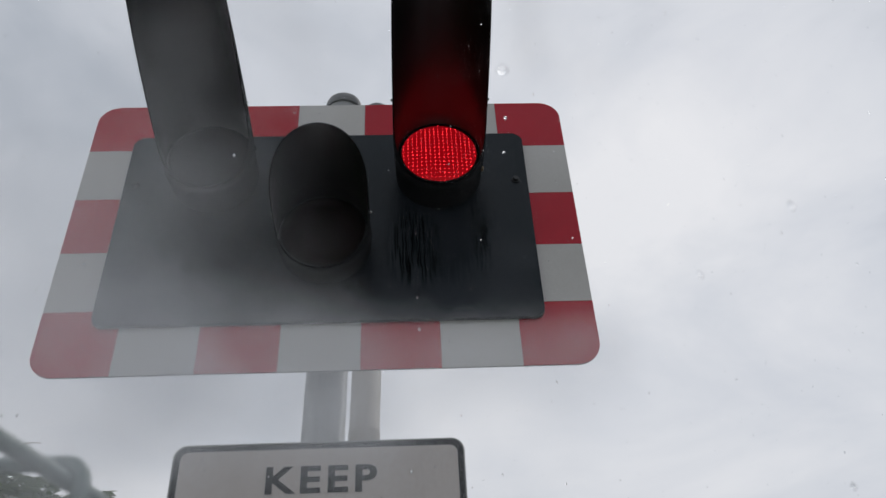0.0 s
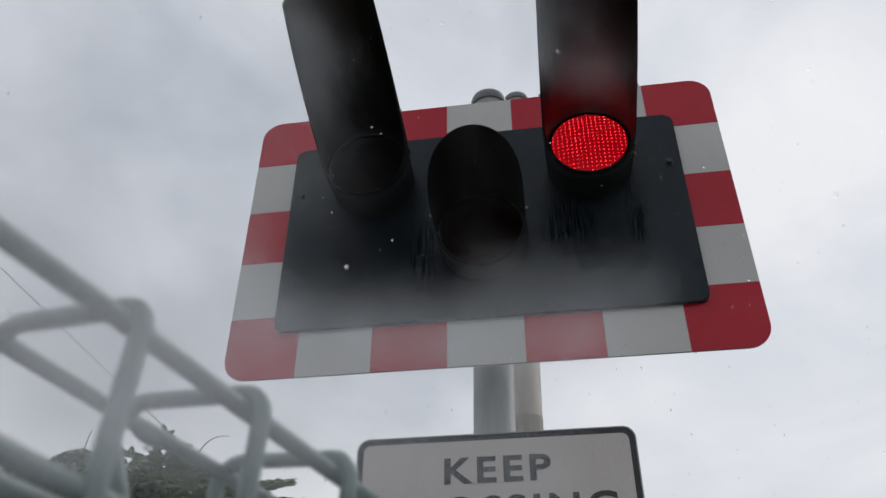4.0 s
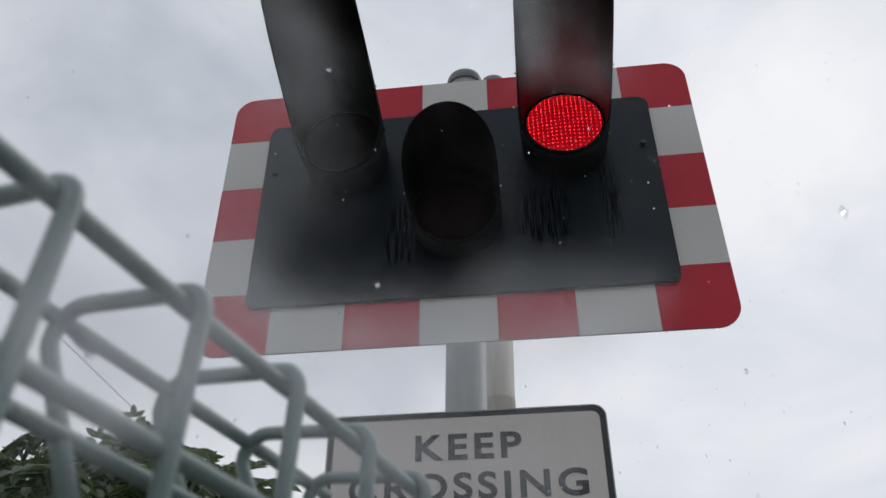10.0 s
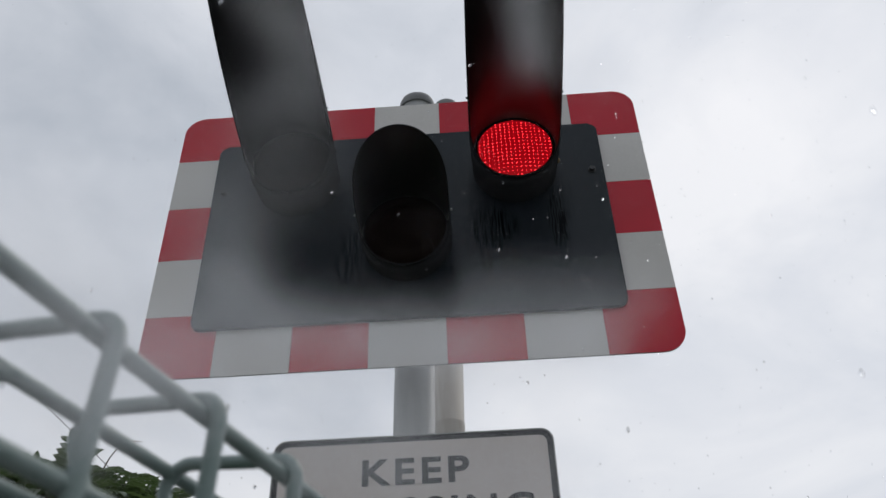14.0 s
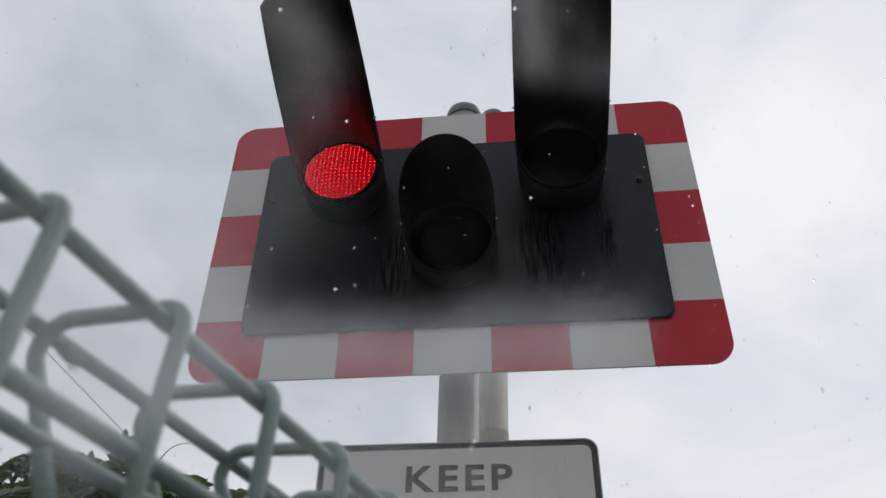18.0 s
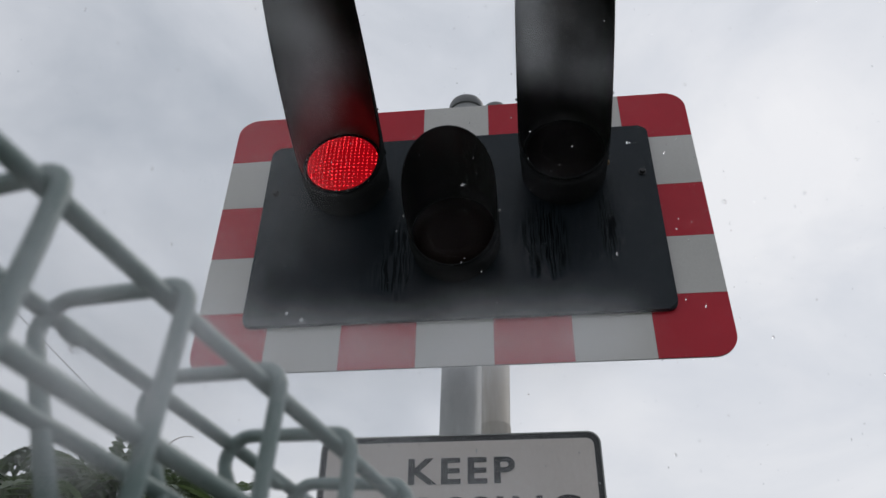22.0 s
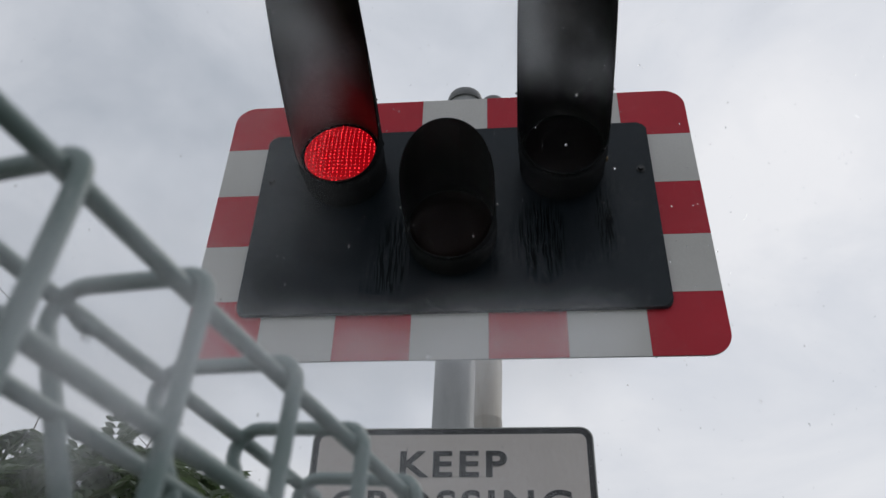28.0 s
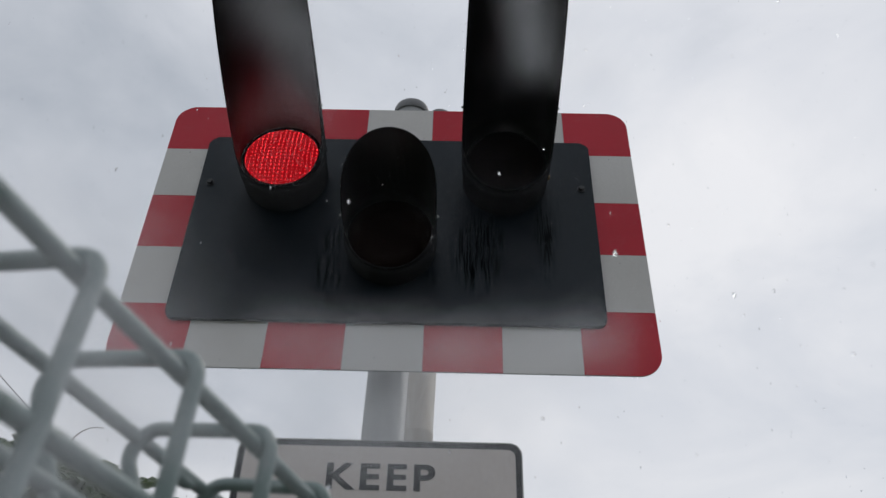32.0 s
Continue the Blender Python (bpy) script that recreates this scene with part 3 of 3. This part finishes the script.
def build_fence():
    fence = empty("roll_top_fence", "green plastic-coated wire mesh fence with a rolled triangular top", "fence", (F0.x, F0.y, 0))
    base = Vector((F0.x, F0.y, 0))

    def at(k, s, h):
        return F0 - base + FU * (STEP * k) + FS * s + FH * h

    prof = bend([(-0.006, -1.78, 0), (0.0, 0.0, 0), (0.0655, 0.0084, 0), (-0.0015, -0.115, 0)], (0.009, 0.0095), 6)
    prof = [(p.x, p.y) for p in prof]
    bm = bmesh.new()
    tube(bm, [FS * s + FH * h for s, h in prof], WIRE, 10)
    me = bpy.data.meshes.new("upright_wire")
    for f in bm.faces:
        f.smooth = True
    bm.to_mesh(me)
    bm.free()
    me.materials.append(FENCE)
    rng = random.Random(5)
    for k in range(-14, 5):
        ob = new("upright_wire", me)
        ob.parent = fence
        ob.location = at(k, 0, 0)
        ob.rotation_euler = (0, 0, rng.uniform(-0.02, 0.02))
    rows = [(0.0053, -0.0052), (0.0560, 0.0030), (0.0018, -0.048), (0.0390, -0.0388), (0.0015, -0.118)]
    rows += [(-0.001, -0.27 - 0.15 * i) for i in range(11)]
    for i, (s, h) in enumerate(rows):
        bm = bmesh.new()
        tube(bm, [at(k, s + 0.0006 * math.sin(k * 1.7 + i), h + 0.0006 * math.cos(k * 1.3 + i)) for k in [*range(-15, 5), 4.16 if i != 1 else 4.28]], WIRE, 10)
        part("line_wire", bm, FENCE, fence, smooth=True)
    for k in (1.08, 3.52):
        bm = bmesh.new()
        tube(bm, [at(k + 0.05 * i, 0.0560, 0.0030 - 0.0022 * math.sin(math.pi * i / 6) ** 0.7) for i in range(-1, 7) if 0 <= i <= 6], [0.0015, 0.0023, 0.0026, 0.0028, 0.0026, 0.0022, 0.0014], 8)
        part("coating_drip", bm, FENCE, fence, "lump of plastic coating under the wire", smooth=True)
    for k in (-14.5, 3.4):
        bm = bmesh.new()
        p = at(k, -0.03, -0.32)
        rings = lathe(bm, [(0.024, 0.0), (0.024, p.z + 0.03), (0.018, p.z + 0.04), (0.0001, p.z + 0.042)], (p.x, p.y, -0.0), 20, "z")
        part("fence_post", bm, FENCE, fence, "green tubular fence post", smooth=True)


build_fence()


# ---- bush and cable ----
LEAF = plain("leaf_green", (0.050, 0.078, 0.036), (0.092, 0.130, 0.064), 0.45, 3, spec=0.4, fine=30)


def thin_leaf():
    nt = LEAF.node_tree
    b = nt.nodes["Principled BSDF"]
    tr = nt.nodes.new("ShaderNodeBsdfTranslucent")
    col = nt.nodes.new("ShaderNodeMix")
    col.data_type, col.blend_type = "RGBA", "MULTIPLY"
    col.inputs[0].default_value = 1.0
    col.inputs[7].default_value = (1.3, 1.4, 0.9, 1)
    nt.links.new(b.inputs["Base Color"].links[0].from_socket, col.inputs[6])
    nt.links.new(col.outputs[2], tr.inputs["Color"])
    mix = nt.nodes.new("ShaderNodeMixShader")
    mix.inputs[0].default_value = 0.32
    nt.links.new(b.outputs[0], mix.inputs[1])
    nt.links.new(tr.outputs[0], mix.inputs[2])
    nt.links.new(mix.outputs[0], nt.nodes["Material Output"].inputs[0])


thin_leaf()


def build_bush():
    bush = empty("bush", "dense leafy green shrub with pinnate leaves behind the fence", "bush", (-1.84, 1.35, 0))
    rng = random.Random(11)
    bm = bmesh.new()
    tips = []
    for i in range(150):
        a = i * 2.39996 + rng.uniform(-0.3, 0.3)
        d = math.sqrt((i + 0.5) / 150)
        x, y = d * math.cos(a) * 1.12, d * math.sin(a) * 1.0
        top = 2.77 - 0.22 * d ** 3 + 0.12 * math.exp(-((x - 0.45) / 0.35) ** 2) - 0.26 * max(0.0, -y) - 0.14 * min(1.0, max(0.0, 0.35 - x)) + rng.uniform(-0.06, 0.05)
        pts = [Vector((0.15 * math.cos(a), 0.15 * math.sin(a), -0.05)), Vector((x * 0.35, y * 0.35, 0.9)), Vector((x * 0.75, y * 0.75, 1.75)), Vector((x, y, top))]
        tube(bm, pts, [0.020, 0.015, 0.009, 0.003], 6)
        out = Vector((math.cos(a) * d, math.sin(a) * d, 0.25)).normalized()
        tips.append((pts[3], out))
        for _ in range(18):
            f = rng.uniform(0.45, 1.0)
            b = rng.uniform(0, 2 * math.pi)
            p = pts[2].lerp(pts[3], f)
            q = p + Vector((math.cos(b) * 0.17, math.sin(b) * 0.17, rng.uniform(-0.10, 0.06)))
            tube(bm, [p, q], [0.004, 0.002], 4)
            tips.append((q, (q - p).normalized()))
    part("stems", bm, BARK, bush, "thin woody stems")
    for a0, b0 in (((-1.42, 1.20, 2.72), (-1.31, 1.28, 3.0)), ((-1.80, 1.05, 2.70), (-1.76, 1.02, 2.95))):
        o = Vector((-1.95, 1.35, 0))
        a, b = Vector(a0) - o, Vector(b0) - o
        bm = bmesh.new()
        c = Vector((a.x, a.y, b.z))
        tube(bm, [a.lerp(c, i / 9).lerp(c.lerp(b, i / 9), i / 9) for i in range(10)], [0.004 - 0.0003 * i for i in range(10)], 5)
        part("shoot", bm, BARK, bush, "bare curved shoot")
    verts, faces = [], []

    def leaflet(p, d, n, ln):
        s = d.cross(n).normalized()
        b = len(verts)
        verts.extend((p, p + d * ln * 0.35 + s * ln * 0.21, p + d * ln * 0.72 + s * ln * 0.17 - n * ln * 0.10, p + d * ln - n * ln * 0.28,
                      p + d * ln * 0.72 - s * ln * 0.17 - n * ln * 0.10, p + d * ln * 0.35 - s * ln * 0.21))
        faces.extend(((b, b + 1, b + 2, b + 3), (b, b + 3, b + 4, b + 5)))

    for p, d in tips:
        for _ in range(8):
            v = (d + Vector((rng.uniform(-1, 1), rng.uniform(-1, 1), rng.uniform(-0.8, 0.1)))).normalized()
            ln = rng.uniform(0.12, 0.20)
            n = Vector((rng.uniform(-0.4, 0.4), rng.uniform(-0.4, 0.4), 1))
            n = (n - v * n.dot(v)).normalized()
            s = v.cross(n)
            for i in range(6):
                f = 0.15 + 0.85 * i / 5
                q = p + v * (ln * f) - n * (ln * 0.75 * f * f)
                for sg in (-1, 1):
                    leaflet(q, (s * sg + v * 0.5 - n * 0.55).normalized(), n, 0.072 * (1.15 - 0.35 * f) * rng.uniform(0.85, 1.15))
            leaflet(p + v * ln - n * (ln * 0.75), (v - n * 0.7).normalized(), n, 0.06)
    me = bpy.data.meshes.new("leaves")
    me.from_pydata([tuple(v) for v in verts], [], faces)
    me.materials.append(LEAF)
    ob = new("leaves", me)
    ob.parent = bush
    tagged(ob, "dense pinnate green leaves", kind="stuff")


build_bush()


def build_cable():
    bm = bmesh.new()
    p, q = Vector((-9.95, 2.33, 10.23)), Vector((2.00, 3.14, 0.0))
    tube(bm, [p.lerp(q, i / 30) for i in range(31)], 0.0026, 6)
    tagged(part("cable", bm, CABLE), "thin dark overhead stay wire", "cable")


build_cable()


# ---- rain ----
WATER = material("rain_water", (0.95, 0.97, 1.0), 0.22)[0]
WATER.node_tree.nodes["Principled BSDF"].inputs["Transmission Weight"].default_value = 1.0
WATER.node_tree.nodes["Principled BSDF"].inputs["IOR"].default_value = 1.33


def drop_mesh(verts, faces, p, r, h):
    """A small drop, pointed above and round below, with eight sides."""
    b = len(verts)
    rings = ((0.55, 0.35), (1.0, -0.1), (0.7, -0.42))
    verts.append((p[0], p[1], p[2] + h))
    for q, z in rings:
        verts.extend((p[0] + r * q * math.cos(k * math.pi / 3), p[1] + r * q * math.sin(k * math.pi / 3), p[2] + h * z) for k in range(6))
    verts.append((p[0], p[1], p[2] - h * 0.6))
    for k in range(6):
        m = (k + 1) % 6
        faces.append((b, b + 1 + k, b + 1 + m))
        for g in (0, 6):
            faces.append((b + 1 + g + k, b + 7 + g + k, b + 7 + g + m, b + 1 + g + m))
        faces.append((b + 13 + k, b + 19, b + 13 + m))


RAIN_SPEED = 3.0


def build_rain():
    rng = np.random.default_rng(3)
    n = 105000
    c = np.stack([rng.uniform(-0.9, 1.3, n), rng.uniform(-1.56, 0.25, n), rng.uniform(0.2, 102.0, n)], 1)
    r = rng.uniform(0.0005, 0.0012, n) ** 1.0
    h = r * rng.uniform(1.2, 2.4, n)
    unit = np.array([[1, 0, 0], [0, 1, 0], [-1, 0, 0], [0, -1, 0], [0, 0, 1], [0, 0, -1]], float)
    size = np.stack([r, r, h], 1)
    verts = (c[:, None, :] + unit[None] * size[:, None, :]).reshape(-1, 3)
    tri = np.array([[0, 1, 4], [1, 2, 4], [2, 3, 4], [3, 0, 4], [1, 0, 5], [2, 1, 5], [3, 2, 5], [0, 3, 5]])
    faces = (tri[None] + 6 * np.arange(n)[:, None, None]).reshape(-1, 3)
    me = bpy.data.meshes.new("rain")
    me.from_pydata(verts.tolist(), [], faces.tolist())
    me.materials.append(WATER)
    for f in me.polygons:
        f.use_smooth = True
    return tagged(new("rain", me), "light falling rain in bright scattered drops", "rain", kind="stuff")


rain = build_rain()


def build_drops():
    rng = random.Random(8)
    for name, label, spots in (
        ("edge_drops", "clear water drops hanging under the board edge", [(rng.uniform(-0.58, 0.60), 0.001, 2.6105) for _ in range(34)]),
        ("panel_drops", "clear water drops hanging under the lamp panel edge", [(rng.uniform(-0.5, 0.5), -0.010, 2.7360) for _ in range(22)]),
        ("sign_drops", "clear water drops standing on the sign edge", [(rng.uniform(-0.29, 0.30), 0.0765, 2.474 - rng.uniform(0.002, 0.010)) for _ in range(14)]),
        ("fence_drops", "clear water drops hanging from the fence wires", None),
    ):
        verts, faces = [], []
        if spots is None:
            for k in (0.95,):
                s, h = (0.0560, -0.0025)
                q = F0 + FU * (STEP * (k + rng.uniform(0.15, 0.4))) + FS * s + FH * h
                drop_mesh(verts, faces, q, 0.0018, 0.0022)
        else:
            for q in spots:
                drop_mesh(verts, faces, q, rng.uniform(0.0012, 0.0028), rng.uniform(0.002, 0.004))
        me = bpy.data.meshes.new(name)
        me.from_pydata(verts, [], faces)
        me.materials.append(WATER)
        for f in me.polygons:
            f.use_smooth = True
        tagged(new(name, me), label, "water drops", kind="stuff")


build_drops()


# ---- haze before the lens, built of droplets ----
# Carried with the camera, 42 mm before it; one unit, 0.03 mm, is one view pixel.
# The droplet sheet stands in for haze and is placed to fit the view.
HAZE_AT, HAZE_PIXEL = 0.042, 0.0000297


def haze_material():
    """Water beads that bend a little light and spread most of it widely, to read as haze."""
    m, nodes, links, b = material("haze_bead_water", (0.98, 0.985, 1.0), 0.2)
    b.inputs["Transmission Weight"].default_value = 1.0
    b.inputs["IOR"].default_value = 1.33
    wide = nodes.new("ShaderNodeBsdfTranslucent")
    wide.inputs["Color"].default_value = (0.97, 0.98, 1.0, 1)
    mix = nodes.new("ShaderNodeMixShader")
    mix.inputs[0].default_value = 0.84
    links.new(b.outputs[0], mix.inputs[1])
    links.new(wide.outputs[0], mix.inputs[2])
    links.new(mix.outputs[0], nodes["Material Output"].inputs[0])
    return m


HAZE_BEADS = haze_material()


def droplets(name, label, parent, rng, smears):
    """Fine flat droplets that veil the view. Each smear: ends (x0, y0, x1, y1) in pixels from the view's middle, half
    width, share covered.
    """
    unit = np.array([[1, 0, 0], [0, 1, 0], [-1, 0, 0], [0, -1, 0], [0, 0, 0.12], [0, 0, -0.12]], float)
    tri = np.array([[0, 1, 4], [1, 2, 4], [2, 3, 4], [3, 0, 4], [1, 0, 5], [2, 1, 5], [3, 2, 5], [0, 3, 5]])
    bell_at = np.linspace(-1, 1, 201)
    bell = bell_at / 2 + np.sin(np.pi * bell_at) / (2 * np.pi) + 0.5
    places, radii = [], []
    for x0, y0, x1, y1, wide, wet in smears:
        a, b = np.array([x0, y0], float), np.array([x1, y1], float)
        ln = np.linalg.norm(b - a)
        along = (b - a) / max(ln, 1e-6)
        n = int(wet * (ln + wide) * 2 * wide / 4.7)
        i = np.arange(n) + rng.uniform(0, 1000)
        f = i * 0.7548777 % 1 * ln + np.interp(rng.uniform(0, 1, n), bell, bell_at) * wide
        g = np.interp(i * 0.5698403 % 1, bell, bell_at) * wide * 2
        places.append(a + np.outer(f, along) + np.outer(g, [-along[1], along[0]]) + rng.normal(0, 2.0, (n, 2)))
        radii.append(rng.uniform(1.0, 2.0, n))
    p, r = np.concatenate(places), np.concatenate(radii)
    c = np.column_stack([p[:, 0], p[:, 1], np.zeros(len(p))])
    verts = (c[:, None, :] + unit[None] * r[:, None, None]) * HAZE_PIXEL
    verts[:, :, 2] -= HAZE_AT
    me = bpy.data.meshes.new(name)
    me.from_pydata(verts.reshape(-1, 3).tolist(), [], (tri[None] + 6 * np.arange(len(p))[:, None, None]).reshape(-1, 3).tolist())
    me.materials.append(HAZE_BEADS)
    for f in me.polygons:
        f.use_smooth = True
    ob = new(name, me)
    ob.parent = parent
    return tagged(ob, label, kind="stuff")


def build_lens_haze():
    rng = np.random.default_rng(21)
    thing = empty("lens_haze", "fine droplets before the lens standing in for haze", "water drops", kind="stuff")
    droplets("mist", "thin haze of droplets over the view", thing, rng, [
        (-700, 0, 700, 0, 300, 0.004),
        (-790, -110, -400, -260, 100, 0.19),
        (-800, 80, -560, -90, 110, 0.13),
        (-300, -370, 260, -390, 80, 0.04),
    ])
    droplets("smear", "hazy streaks of droplets placed over the view", thing, rng, [
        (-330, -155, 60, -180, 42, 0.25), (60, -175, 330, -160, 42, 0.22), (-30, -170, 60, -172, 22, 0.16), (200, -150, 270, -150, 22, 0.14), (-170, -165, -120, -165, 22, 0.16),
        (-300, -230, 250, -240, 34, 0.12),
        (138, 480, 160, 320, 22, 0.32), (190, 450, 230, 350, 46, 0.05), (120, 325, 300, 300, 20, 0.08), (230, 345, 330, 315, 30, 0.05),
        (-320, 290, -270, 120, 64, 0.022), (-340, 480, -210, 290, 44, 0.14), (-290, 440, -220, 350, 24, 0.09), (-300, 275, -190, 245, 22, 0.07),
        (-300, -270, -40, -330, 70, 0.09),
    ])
    runs = droplets("haze_run", "haze droplets drifting slowly down the view", thing, rng, [
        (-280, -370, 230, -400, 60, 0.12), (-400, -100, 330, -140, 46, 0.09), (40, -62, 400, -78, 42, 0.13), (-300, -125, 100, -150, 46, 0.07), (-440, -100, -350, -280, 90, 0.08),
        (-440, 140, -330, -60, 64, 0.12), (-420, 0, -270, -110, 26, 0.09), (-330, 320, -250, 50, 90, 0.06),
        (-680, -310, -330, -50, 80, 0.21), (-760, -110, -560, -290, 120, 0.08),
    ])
    film = droplets("haze_film", "heavier haze of droplets that slides out of view", thing, rng, [
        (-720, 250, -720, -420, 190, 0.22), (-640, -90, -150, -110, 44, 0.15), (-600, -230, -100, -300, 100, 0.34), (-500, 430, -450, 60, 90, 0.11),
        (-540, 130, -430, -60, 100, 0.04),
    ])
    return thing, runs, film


lens_haze, lens_haze_runs, lens_haze_film = build_lens_haze()


# ---- what moves ----
def motions():
    """The rain falls, the droplet haze goes with the camera and is slid aside to thin it, and the two red lenses turn
    their lit and dark faces to the front by turns.
    """
    walk(rain, [(t, pose(0, 0, -RAIN_SPEED * t)) for t in range(0, 33, 2)])
    walk(lens_haze, ROWS_OF_PATH)
    # Offsets shift the haze so that its strength over the view fits each time.
    walk(lens_haze_film, [(t, pose(x * HAZE_PIXEL, y * HAZE_PIXEL, 0)) for t, x, y in ((0, 0, 0), (1, -20, 0), (2, -50, -5), (4, -160, -30), (7, -420, -140), (9, -620, -230), (12, -900, -330), (20, -1200, -450), (32, -1500, -550))])
    walk(lens_haze_runs, [(t, pose(x * HAZE_PIXEL, y * HAZE_PIXEL, 0)) for t, x, y in ((0, -70, -150), (1, -55, -115), (2, -20, -40), (3, 0, 0), (9, 0, 0), (13, -5, -5), (17.5, -30, -50), (24, -50, -65), (29.5, -75, -85), (31, -150, -150), (32, -240, -220))])
    half, phase = 0.42, 0.015
    for nm, disc, place in lens_discs:
        lit = nm == "right"
        turn = 0 if lit else 180
        rows = [(0.0, pose(*place, 0, 0, turn))]
        n = 0
        while phase + n * half < 32.2:
            due = phase + n * half
            whole = round(due)
            first = round(due * FPS) - 1
            # each turn takes a tenth of a second and never straddles a whole second
            if abs(due - whole) * FPS < 4:
                first = max(first, whole * FPS) if due > whole else min(first, whole * FPS - 3)
            for i in range(4):
                rows.append(((first + i) / FPS, pose(*place, 0, 0, turn + 60 * i)))
            turn += 180
            n += 1
        rows = [r for r in rows if r[0] <= 32.0]
        clean = {}
        for t, m in rows:
            clean[frame(t)] = (t, m)
        walk(disc, [clean[k] for k in sorted(clean)])


motions()
